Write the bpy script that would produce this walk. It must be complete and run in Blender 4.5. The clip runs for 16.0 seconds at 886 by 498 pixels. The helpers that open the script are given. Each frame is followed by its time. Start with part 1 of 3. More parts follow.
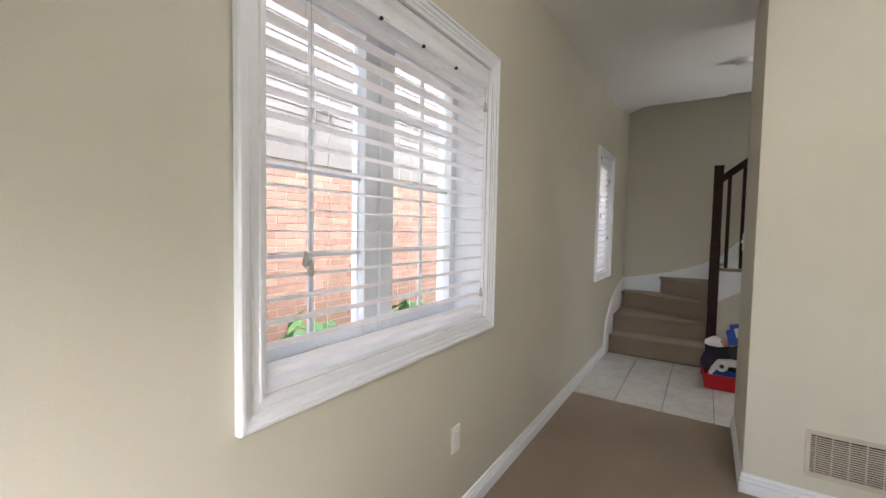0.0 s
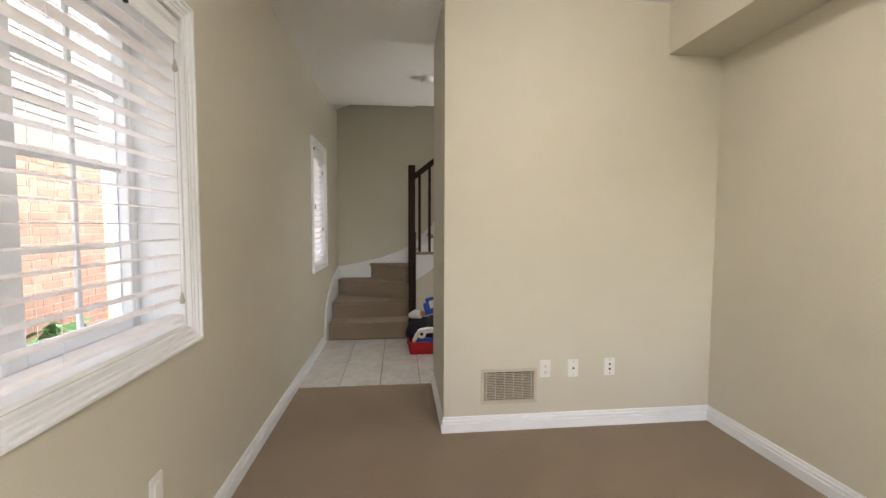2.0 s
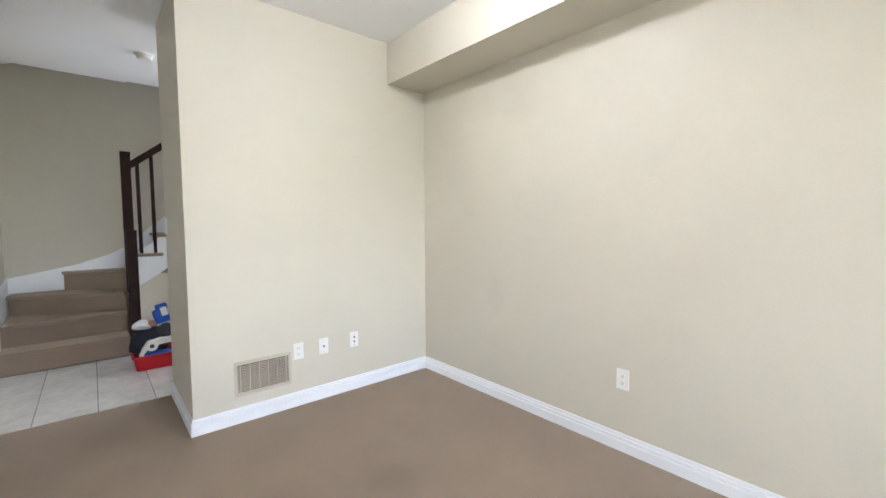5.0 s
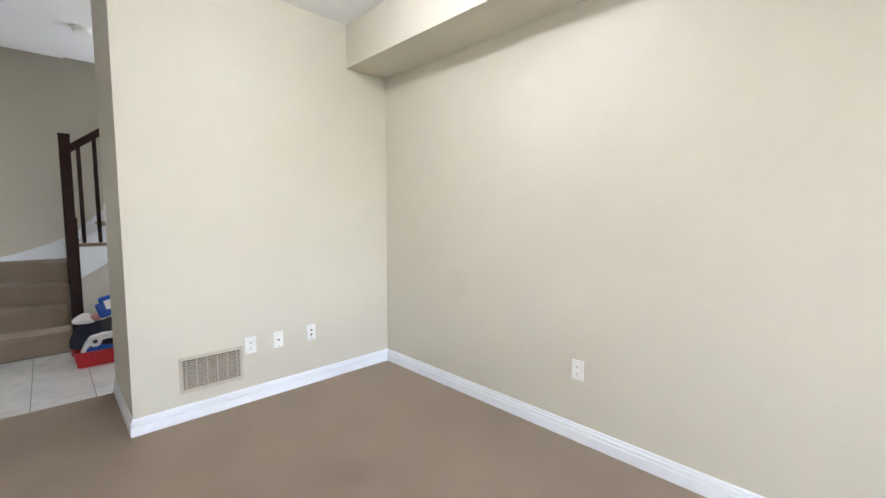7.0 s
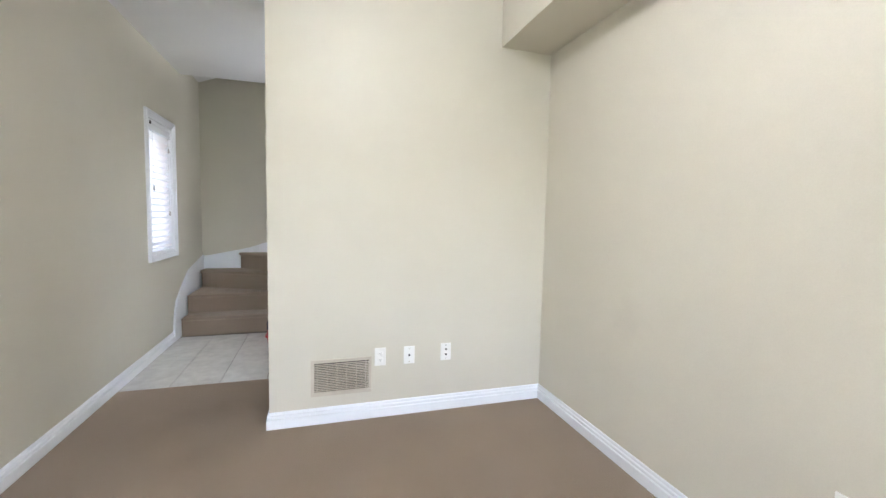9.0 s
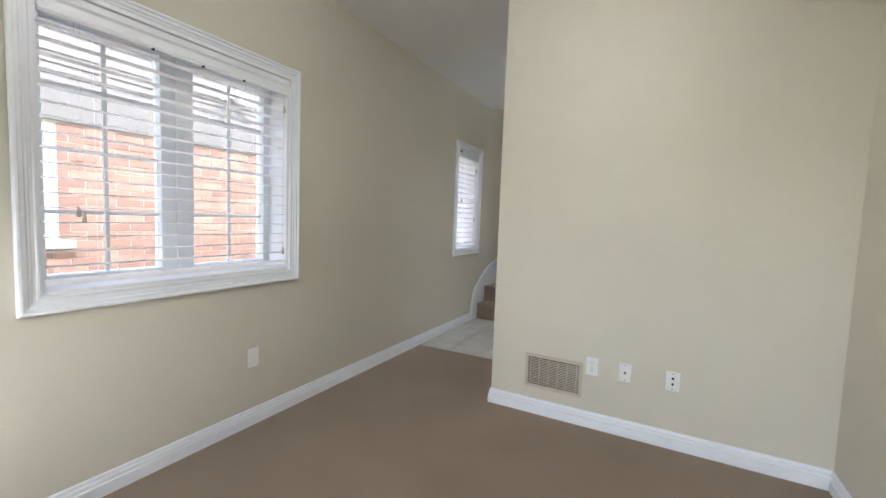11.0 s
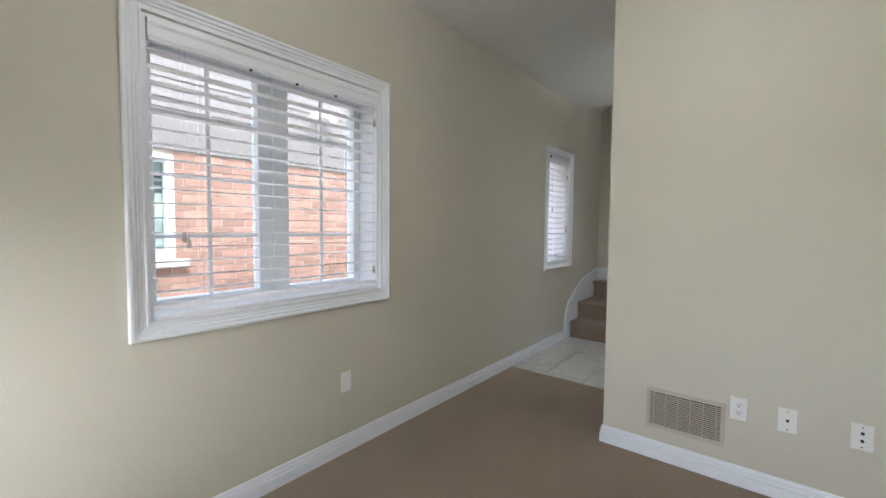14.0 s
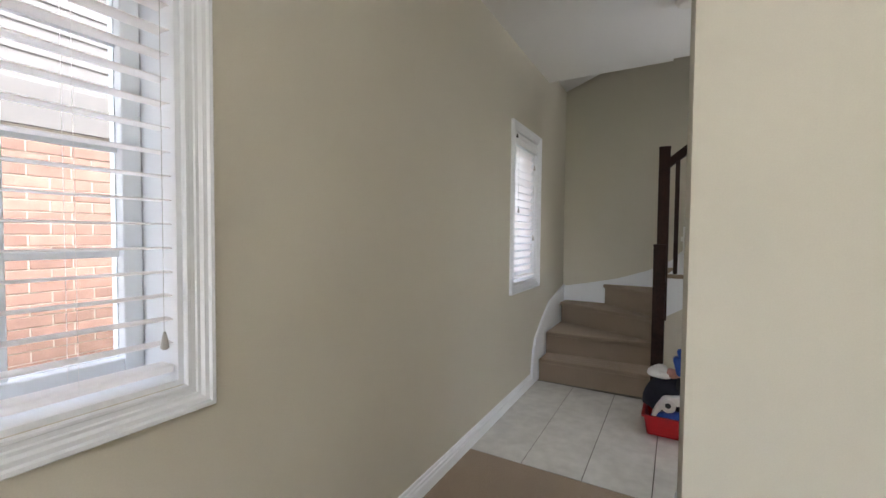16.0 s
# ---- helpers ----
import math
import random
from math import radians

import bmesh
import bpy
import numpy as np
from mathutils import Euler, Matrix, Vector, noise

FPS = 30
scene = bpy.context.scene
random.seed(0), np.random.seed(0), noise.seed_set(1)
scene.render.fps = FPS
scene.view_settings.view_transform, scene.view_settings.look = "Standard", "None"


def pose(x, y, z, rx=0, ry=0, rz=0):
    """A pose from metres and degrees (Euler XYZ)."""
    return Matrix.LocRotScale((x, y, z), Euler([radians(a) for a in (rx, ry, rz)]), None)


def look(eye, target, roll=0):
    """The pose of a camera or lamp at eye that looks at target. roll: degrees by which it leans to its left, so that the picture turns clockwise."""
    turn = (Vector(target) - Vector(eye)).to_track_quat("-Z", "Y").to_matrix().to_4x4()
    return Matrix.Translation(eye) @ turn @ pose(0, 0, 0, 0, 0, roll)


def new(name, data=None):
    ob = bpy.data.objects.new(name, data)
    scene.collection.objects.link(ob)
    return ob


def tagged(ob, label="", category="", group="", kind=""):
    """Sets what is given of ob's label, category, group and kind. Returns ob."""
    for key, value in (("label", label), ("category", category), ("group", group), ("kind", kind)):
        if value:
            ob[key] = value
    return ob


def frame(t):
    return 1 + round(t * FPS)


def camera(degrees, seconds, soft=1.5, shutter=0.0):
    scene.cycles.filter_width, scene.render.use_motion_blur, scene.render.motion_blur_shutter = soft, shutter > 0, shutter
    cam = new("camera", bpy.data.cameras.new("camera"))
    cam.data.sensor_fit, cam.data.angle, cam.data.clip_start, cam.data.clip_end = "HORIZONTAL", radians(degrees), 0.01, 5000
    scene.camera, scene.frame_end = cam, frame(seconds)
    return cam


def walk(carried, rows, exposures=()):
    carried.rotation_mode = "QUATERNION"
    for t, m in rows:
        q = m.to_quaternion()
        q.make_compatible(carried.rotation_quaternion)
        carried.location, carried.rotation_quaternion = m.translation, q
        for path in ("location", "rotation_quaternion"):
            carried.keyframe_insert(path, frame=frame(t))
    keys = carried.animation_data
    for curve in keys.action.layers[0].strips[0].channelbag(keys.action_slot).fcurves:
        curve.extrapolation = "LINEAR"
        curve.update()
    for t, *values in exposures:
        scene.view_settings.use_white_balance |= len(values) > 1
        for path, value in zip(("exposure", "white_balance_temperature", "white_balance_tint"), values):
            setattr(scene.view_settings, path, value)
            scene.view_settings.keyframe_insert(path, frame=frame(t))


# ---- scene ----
cam = camera(94.8, 16.0)

PATH = [
    (0, (0.898, -2.597, 1.336), (-0.185, -0.919, 1.239), 1.1),
    (0.5, (0.918, -2.548, 1.328), (0.145, -0.706, 1.237), 0.8),
    (1, (0.904, -2.52, 1.335), (0.457, -0.573, 1.234), 0.4),
    (1.5, (0.871, -2.505, 1.328), (0.777, -0.511, 1.218), 0.4),
    (2, (0.83, -2.514, 1.322), (1.043, -0.529, 1.205), 0.2),
    (2.5, (0.818, -2.555, 1.314), (1.295, -0.616, 1.196), 0.1),
    (3, (0.818, -2.65, 1.303), (1.506, -0.776, 1.178), -0.0),
    (3.5, (0.799, -2.741, 1.301), (1.648, -0.935, 1.177), -0.2),
    (4, (0.801, -2.796, 1.293), (1.8, -1.067, 1.179), -0.3),
    (4.5, (0.755, -2.81, 1.297), (1.91, -1.182, 1.177), -0.4),
    (5, (0.689, -2.842, 1.304), (1.992, -1.33, 1.174), -0.3),
    (7.5, (0.923, -2.871, 1.277), (2.315, -1.445, 1.107), 0.2),
    (8, (1.109, -2.864, 1.264), (2.307, -1.271, 1.099), 0.1),
    (8.5, (1.241, -2.703, 1.27), (2.17, -0.938, 1.111), 0.7),
    (9, (1.396, -2.555, 1.286), (1.978, -0.647, 1.136), 1.2),
    (9.5, (1.636, -2.468, 1.284), (1.74, -0.476, 1.135), 1.8),
    (10, (1.803, -2.48, 1.27), (1.484, -0.511, 1.124), 2.0),
    (12.5, (2.368, -2.873, 1.283), (1.026, -1.397, 1.141), 1.1),
    (13, (2.294, -2.823, 1.27), (0.951, -1.346, 1.145), 0.7),
    (13.5, (2.049, -2.693, 1.281), (0.754, -1.173, 1.169), 0.6),
    (14, (1.87, -2.512, 1.297), (0.613, -0.96, 1.19), 0.5),
    (14.5, (1.667, -2.223, 1.31), (0.458, -0.632, 1.223), 0.6),
    (15, (1.456, -1.968, 1.31), (0.317, -0.327, 1.223), 0.7),
    (15.5, (1.219, -1.711, 1.322), (0.164, -0.014, 1.243), 0.8),
    (16, (1.075, -1.388, 1.303), (0.082, 0.347, 1.233), 0.5),
]
EXPOSURES = [(0.0, 3.89, 6420, 15), (1.0, 3.94, 6670, 16), (2.0, 4.14, 6920, 16), (3.0, 4.41, 6400, 16), (4.0, 4.53, 6000, 14), (5.0, 4.68, 5850, 14), (9.0, 4.68, 5850, 14), (10.0, 4.41, 6020, 13), (12.5, 3.76, 6020, 12), (14.0, 3.76, 5970, 12), (15.0, 3.81, 6020, 12), (16.0, 4.01, 6270, 14)]
walk(cam, [(t, look(eye, target, roll)) for t, eye, target, roll in PATH], EXPOSURES)

# ---- world and large lights ----
world = bpy.data.worlds.new("sky")
scene.world = world
world.use_nodes = True
wn = world.node_tree
sky = wn.nodes.new("ShaderNodeTexSky")
sky.sky_type = "NISHITA"
sky.sun_disc = False
sky.sun_elevation = radians(62)
sky.sun_rotation = radians(105)
haze = wn.nodes.new("ShaderNodeHueSaturation")
haze.inputs["Saturation"].default_value = 0.45
wn.links.new(sky.outputs[0], haze.inputs["Color"])
wn.links.new(haze.outputs[0], wn.nodes["Background"].inputs[0])
wn.nodes["Background"].inputs[1].default_value = 0.15

sun = new("sun", bpy.data.lights.new("sun", "SUN"))
sun.data.energy, sun.data.angle, sun.data.color = 0.44, radians(12), (1.0, 0.96, 0.90)
sun.matrix_world = look((0, 0, 0), (-0.45, 0.12, -0.88))


def area_lamp(name, eye, target, w, h, power, colour, spread=180):
    lamp = new(name, bpy.data.lights.new(name, "AREA"))
    lamp.data.shape, lamp.data.size, lamp.data.size_y = "RECTANGLE", w, h
    lamp.data.energy, lamp.data.color, lamp.data.spread = power, colour, radians(spread)
    lamp.matrix_world = look(eye, target)
    return lamp


# Added fill from an unseen left opening, brightens the right wall
area_lamp("left_rear_fill", (-0.01, -4.9, 1.25), (3.0, -4.0, 0.9), 1.4, 1.2, 1.1, (1.0, 0.985, 0.965))
# Added fill lamp behind the camera, in an unseen opening
area_lamp("rear_fill", (2.08, -6.94, 1.4), (1.6, -1.2, 1.0), 1.5, 1.1, 0.3, (1.0, 0.985, 0.965))
# Added narrow spot that throws the bright patch on the left wall
area_lamp("wall_patch_spot", (2.45, -6.92, 1.7), (0, -3.2, 0.86), 0.8, 0.3, 0.42, (1.0, 0.985, 0.95), 17)
# Added fill aimed upward to brighten the hall ceiling
area_lamp("hall_ceiling_fill", (4.42, 1.5, 1.8), (3.3, 1.6, 2.74), 0.5, 0.6, 1.9, (1.0, 0.99, 0.97), 62)
area_lamp("upstairs_daylight", (3.2, 2.8, 3.85), (0.5, 2.75, 0.5), 0.5, 0.5, 0.65, (1.0, 0.985, 0.96))


# ---- materials ----
def mat(name, colour, rough=0.6, vary=0.12, scale=3.0, fine=120.0, bump=0.05, metal=0.0, spread=0.0, spec=0.4, dist=0.002):
    """A procedural surface: base colour with slow stains, fine grain and relief; spread varies piece by piece."""
    m = bpy.data.materials.new(name)
    m.use_nodes = True
    nt = m.node_tree
    b = nt.nodes["Principled BSDF"]
    b.inputs["Roughness"].default_value, b.inputs["Metallic"].default_value = rough, metal
    b.inputs["Specular IOR Level"].default_value = spec
    geo = nt.nodes.new("ShaderNodeNewGeometry")

    def noise_node(s, detail):
        n = nt.nodes.new("ShaderNodeTexNoise")
        n.inputs["Scale"].default_value, n.inputs["Detail"].default_value = s, detail
        nt.links.new(geo.outputs["Position"], n.inputs["Vector"])
        return n

    slow, grain = noise_node(scale, 4), noise_node(fine, 3)
    add = nt.nodes.new("ShaderNodeMath")
    add.operation = "ADD"
    nt.links.new(slow.outputs["Fac"], add.inputs[0])
    nt.links.new(grain.outputs["Fac"], add.inputs[1])
    ramp = nt.nodes.new("ShaderNodeMapRange")
    ramp.inputs["From Min"].default_value, ramp.inputs["From Max"].default_value = 0.7, 1.3
    ramp.inputs["To Min"].default_value, ramp.inputs["To Max"].default_value = 1 - vary, 1 + vary
    nt.links.new(add.outputs[0], ramp.inputs["Value"])
    hsv = nt.nodes.new("ShaderNodeHueSaturation")
    hsv.inputs["Color"].default_value = (*colour, 1)
    if spread:
        info = nt.nodes.new("ShaderNodeObjectInfo")
        r2 = nt.nodes.new("ShaderNodeMapRange")
        r2.inputs["To Min"].default_value, r2.inputs["To Max"].default_value = 1 - spread, 1 + spread
        nt.links.new(info.outputs["Random"], r2.inputs["Value"])
        mul = nt.nodes.new("ShaderNodeMath")
        mul.operation = "MULTIPLY"
        nt.links.new(ramp.outputs[0], mul.inputs[0])
        nt.links.new(r2.outputs[0], mul.inputs[1])
        nt.links.new(mul.outputs[0], hsv.inputs["Value"])
    else:
        nt.links.new(ramp.outputs[0], hsv.inputs["Value"])
    nt.links.new(hsv.outputs[0], b.inputs["Base Color"])
    if bump:
        bm = nt.nodes.new("ShaderNodeBump")
        bm.inputs["Strength"].default_value, bm.inputs["Distance"].default_value = bump, dist
        nt.links.new(grain.outputs["Fac"], bm.inputs["Height"])
        nt.links.new(bm.outputs[0], b.inputs["Normal"])
    return m


PAINT = mat("beige_wall_paint", (0.59, 0.553, 0.458), 0.5, 0.035, 1.3, 260, 0.12, spec=0.35)
CEIL = mat("white_ceiling_paint", (0.86, 0.86, 0.86), 0.8, 0.03, 1.0, 180, 0.25)
TRIM = mat("white_trim_paint", (0.80, 0.815, 0.84), 0.35, 0.012, 2, 40, 0.0)
CARPET = mat("taupe_cut_pile_carpet", (0.275, 0.208, 0.149), 0.95, 0.12, 2.4, 380, 0.9, spec=0.1, dist=0.006)
TILE = mat("pale_marbled_ceramic_tile", (0.62, 0.61, 0.58), 0.22, 0.11, 4.5, 13, 0.0, spread=0.03, spec=0.5)
GROUT = mat("dark_grout", (0.16, 0.14, 0.12), 0.9, 0.2, 20, 200, 0.3)
WOOD = mat("dark_espresso_wood", (0.026, 0.011, 0.008), 0.5, 0.4, 9, 70, 0.05, spec=0.12)
VINYL = mat("white_vinyl_window", (0.80, 0.83, 0.85), 0.4, 0.015, 5, 60, 0.0)
SLAT = mat("white_faux_wood_slat", (0.92, 0.91, 0.90), 0.4, 0.02, 6, 90, 0.0)
CORD = mat("blind_cord", (0.45, 0.43, 0.39), 0.7, 0.1, 10, 200, 0.0)
PLATE = mat("white_plastic_plate", (0.80, 0.79, 0.76), 0.3, 0.02, 5, 60, 0.0)
DARK = mat("dark_slot", (0.012, 0.011, 0.010), 0.6, 0.1, 10, 60, 0.0)
DUSK = mat("dim_room_gap", (0.09, 0.11, 0.11), 0.6, 0.1, 10, 60, 0.0)
GRILLE = mat("almond_enamel_grille", (0.52, 0.46, 0.37), 0.45, 0.05, 6, 80, 0.0)
DUCT = mat("duct_shade", (0.020, 0.016, 0.012), 0.7, 0.2, 8, 90, 0.0)
BRASS = mat("aged_brass", (0.30, 0.21, 0.09), 0.35, 0.2, 30, 200, 0.0, metal=1.0)
RED = mat("red_plastic", (0.42, 0.010, 0.014), 0.35, 0.08, 8, 90, 0.0)
BLUE = mat("blue_plastic", (0.012, 0.075, 0.42), 0.3, 0.1, 8, 90, 0.0)
WHITEP = mat("white_paper", (0.78, 0.76, 0.74), 0.8, 0.06, 20, 150, 0.2)
NAVY = mat("navy_nylon_cloth", (0.016, 0.017, 0.030), 0.8, 0.3, 14, 250, 0.5)
GREYC = mat("grey_cloth", (0.05, 0.05, 0.055), 0.85, 0.3, 14, 250, 0.5)
PINK = mat("printed_label", (0.45, 0.22, 0.18), 0.5, 0.2, 30, 200, 0.0)
BRICK = mat("red_clay_brick", (0.37, 0.215, 0.165), 0.85, 0.2, 9, 110, 0.5, spread=0.2)
MORTAR = mat("pale_mortar", (0.56, 0.48, 0.41), 0.95, 0.12, 12, 150, 0.5)
SIDING = mat("pale_pink_white_vinyl_siding", (0.225, 0.203, 0.191), 0.5, 0.04, 3, 80, 0.05, spread=0.03)
CONC = mat("pale_concrete", (0.50, 0.48, 0.45), 0.9, 0.12, 4, 80, 0.3)
SILL = mat("limestone_sill", (0.60, 0.57, 0.51), 0.85, 0.12, 9, 120, 0.3)
GRASS = mat("lawn_ground", (0.085, 0.115, 0.045), 0.95, 0.35, 1.6, 60, 0.6, dist=0.02)
LEAF = mat("broad_green_leaf", (0.10, 0.21, 0.07), 0.5, 0.25, 8, 90, 0.1, spread=0.3)
ROOF = mat("grey_asphalt_shingle", (0.07, 0.065, 0.06), 0.95, 0.25, 4, 120, 0.5)
BLINDIN = mat("pale_green_blind", (0.52, 0.60, 0.55), 0.6, 0.06, 5, 80, 0.0)


def glass_material(name, tint):
    m = bpy.data.materials.new(name)
    m.use_nodes = True
    b = m.node_tree.nodes["Principled BSDF"]
    b.inputs["Base Color"].default_value = (*tint, 1)
    b.inputs["Roughness"].default_value = 0.0
    b.inputs["Transmission Weight"].default_value = 1.0
    b.inputs["IOR"].default_value = 1.1
    return m


def let_light_through(m, share, tint):
    nt = m.node_tree
    out, b = nt.nodes["Material Output"], nt.nodes["Principled BSDF"]
    t, mix = nt.nodes.new("ShaderNodeBsdfTranslucent"), nt.nodes.new("ShaderNodeMixShader")
    t.inputs[0].default_value = (*tint, 1)
    mix.inputs[0].default_value = share
    nt.links.new(b.outputs[0], mix.inputs[1])
    nt.links.new(t.outputs[0], mix.inputs[2])
    nt.links.new(mix.outputs[0], out.inputs[0])


carpet_node = CARPET.node_tree.nodes["Principled BSDF"]
carpet_node.inputs["Sheen Weight"].default_value = 0.45
carpet_node.inputs["Sheen Roughness"].default_value = 0.5
carpet_node.inputs["Sheen Tint"].default_value = (0.85, 0.74, 0.62, 1)


def wear_shade_patch(m, centre, radius, depth):
    """A faint patch of wear or painted shade with a ragged edge in the surface of m."""
    nt = m.node_tree
    b = nt.nodes["Principled BSDF"]
    geo, ragged = nt.nodes.new("ShaderNodeNewGeometry"), nt.nodes.new("ShaderNodeTexNoise")
    ragged.inputs["Scale"].default_value, ragged.inputs["Detail"].default_value = 9.0, 4
    nt.links.new(geo.outputs["Position"], ragged.inputs["Vector"])
    far = nt.nodes.new("ShaderNodeVectorMath")
    far.operation = "DISTANCE"
    far.inputs[1].default_value = centre
    nt.links.new(geo.outputs["Position"], far.inputs[0])
    edge = nt.nodes.new("ShaderNodeMath")
    edge.operation = "MULTIPLY_ADD"
    edge.inputs[1].default_value = radius * 1.6
    nt.links.new(ragged.outputs["Fac"], edge.inputs[0])
    nt.links.new(far.outputs["Value"], edge.inputs[2])
    fade = nt.nodes.new("ShaderNodeMapRange")
    fade.inputs["From Min"].default_value, fade.inputs["From Max"].default_value = radius * 0.8, radius * 1.9
    fade.inputs["To Min"].default_value, fade.inputs["To Max"].default_value = 1 - depth, 1.0
    nt.links.new(edge.outputs[0], fade.inputs["Value"])
    tone = nt.nodes.new("ShaderNodeHueSaturation")
    nt.links.new(b.inputs["Base Color"].links[0].from_socket, tone.inputs["Color"])
    nt.links.new(fade.outputs[0], tone.inputs["Value"])
    nt.links.new(tone.outputs[0], b.inputs["Base Color"])


wear_shade_patch(CARPET, (1.80, -1.18, 0.0), 0.16, 0.16)
wear_shade_patch(CARPET, (1.30, -0.95, 0.0), 0.22, 0.08)
# Stub wall's cast shadow, darkened into the hall carpet's colour
wear_shade_patch(CARPET, (0.62, 0.25, 0.0), 0.24, 0.10)
wear_shade_patch(PAINT, (2.925, -0.855, 0.78), 0.13, 0.06)
let_light_through(SLAT, 0.78, (1.0, 0.98, 0.97))
GLASS = glass_material("clear_glass", (0.95, 0.98, 0.97))


def lit_glass(name, strength):
    m = bpy.data.materials.new(name)
    m.use_nodes = True
    b = m.node_tree.nodes["Principled BSDF"]
    b.inputs["Base Color"].default_value = (0.8, 0.8, 0.8, 1)
    b.inputs["Emission Color"].default_value = (1.0, 0.97, 0.94, 1)
    b.inputs["Emission Strength"].default_value = strength
    return m


BULB = lit_glass("lit_frosted_glass", 8.2)
HALL_BULB = lit_glass("dim_lit_frosted_glass", 0.75)


# ---- mesh helpers ----
def link(name, bm, material, parent=None, label="", smooth=False):
    me = bpy.data.meshes.new(name)
    bmesh.ops.recalc_face_normals(bm, faces=bm.faces)
    bm.to_mesh(me)
    bm.free()
    me.materials.append(material)
    if smooth:
        for p in me.polygons:
            p.use_smooth = True
    ob = new(name, me)
    if parent is not None:
        ob.parent = parent
        ob.matrix_parent_inverse = parent.matrix_basis.inverted()
    if label:
        tagged(ob, label=label)
    return ob


def part(name, bm, material, parent, label="", smooth=False):
    return link(name, bm, material, parent, label, smooth)


def empty(name, at, label, category, group="", kind=""):
    e = new(name)
    e.empty_display_size = 0.05
    e.matrix_basis = Matrix.Translation(at)
    return tagged(e, label=label, category=category, group=group, kind=kind)


def structure(ob, label, category):
    return tagged(ob, label=label, category=category, kind="structure")


def add_box(bm, x0, x1, y0, y1, z0, z1, bevel=0.0):
    r = bmesh.ops.create_cube(bm, size=1.0)
    bmesh.ops.scale(bm, vec=(x1 - x0, y1 - y0, z1 - z0), verts=r["verts"])
    bmesh.ops.translate(bm, vec=((x0 + x1) / 2, (y0 + y1) / 2, (z0 + z1) / 2), verts=r["verts"])
    if bevel:
        edges = list({e for v in r["verts"] for e in v.link_edges})
        bmesh.ops.bevel(bm, geom=edges, offset=bevel, segments=2, affect="EDGES", profile=0.5)
    return bm


def box(x0, x1, y0, y1, z0, z1, bevel=0.0):
    return add_box(bmesh.new(), x0, x1, y0, y1, z0, z1, bevel)


def prism(points, lo, hi, axis):
    """A flat outline, as pairs in the two other axes, pulled from lo to hi along axis."""
    bm = bmesh.new()

    def place(p, d):
        return {"x": (d, p[0], p[1]), "y": (p[0], d, p[1]), "z": (p[0], p[1], d)}[axis]

    a = [bm.verts.new(place(p, lo)) for p in points]
    b = [bm.verts.new(place(p, hi)) for p in points]
    bm.faces.new(a)
    bm.faces.new(b[::-1])
    n = len(points)
    for i in range(n):
        bm.faces.new((a[i], a[(i + 1) % n], b[(i + 1) % n], b[i]))
    return bm


def tube(points, radius, sides=8):
    """A round bar through points."""
    bm = bmesh.new()
    rings = []
    pts = [Vector(p) for p in points]
    for i, p in enumerate(pts):
        d = (pts[min(i + 1, len(pts) - 1)] - pts[max(i - 1, 0)]).normalized()
        u = d.orthogonal().normalized()
        w = d.cross(u)
        r = radius[i] if isinstance(radius, (list, tuple)) else radius
        rings.append([bm.verts.new(p + r * (math.cos(a) * u + math.sin(a) * w)) for a in [2 * math.pi * k / sides for k in range(sides)]])
    for a, b in zip(rings, rings[1:]):
        for k in range(sides):
            bm.faces.new((a[k], a[(k + 1) % sides], b[(k + 1) % sides], b[k]))
    bm.faces.new(rings[0][::-1])
    bm.faces.new(rings[-1])
    return bm


def slab_with_holes(axis, lo, hi, u0, u1, v0, v1, holes):
    """A wall between lo and hi along axis, spanning u and v, with square holes through it."""
    us = sorted({u0, u1, *[h[0] for h in holes], *[h[1] for h in holes]})
    vs = sorted({v0, v1, *[h[2] for h in holes], *[h[3] for h in holes]})
    bm = bmesh.new()
    verts = {}

    def vert(d, i, j):
        if (d, i, j) not in verts:
            p = (us[i], vs[j])
            co = {"x": (d, p[0], p[1]), "y": (p[0], d, p[1]), "z": (p[0], p[1], d)}[axis]
            verts[(d, i, j)] = bm.verts.new(co)
        return verts[(d, i, j)]

    def solid(i, j):
        if not (0 <= i < len(us) - 1 and 0 <= j < len(vs) - 1):
            return False
        cu, cv = (us[i] + us[i + 1]) / 2, (vs[j] + vs[j + 1]) / 2
        return not any(h[0] < cu < h[1] and h[2] < cv < h[3] for h in holes)

    for i in range(len(us) - 1):
        for j in range(len(vs) - 1):
            if not solid(i, j):
                continue
            for d in (lo, hi):
                bm.faces.new([vert(d, a, b) for a, b in ((i, j), (i + 1, j), (i + 1, j + 1), (i, j + 1))])
            for di, dj, e in ((-1, 0, ((i, j), (i, j + 1))), (1, 0, ((i + 1, j), (i + 1, j + 1))), (0, -1, ((i, j), (i + 1, j))), (0, 1, ((i, j + 1), (i + 1, j + 1)))):
                if not solid(i + di, j + dj):
                    (a, b), (c, d2) = e
                    bm.faces.new((vert(lo, a, b), vert(lo, c, d2), vert(hi, c, d2), vert(hi, a, b)))
    return bm


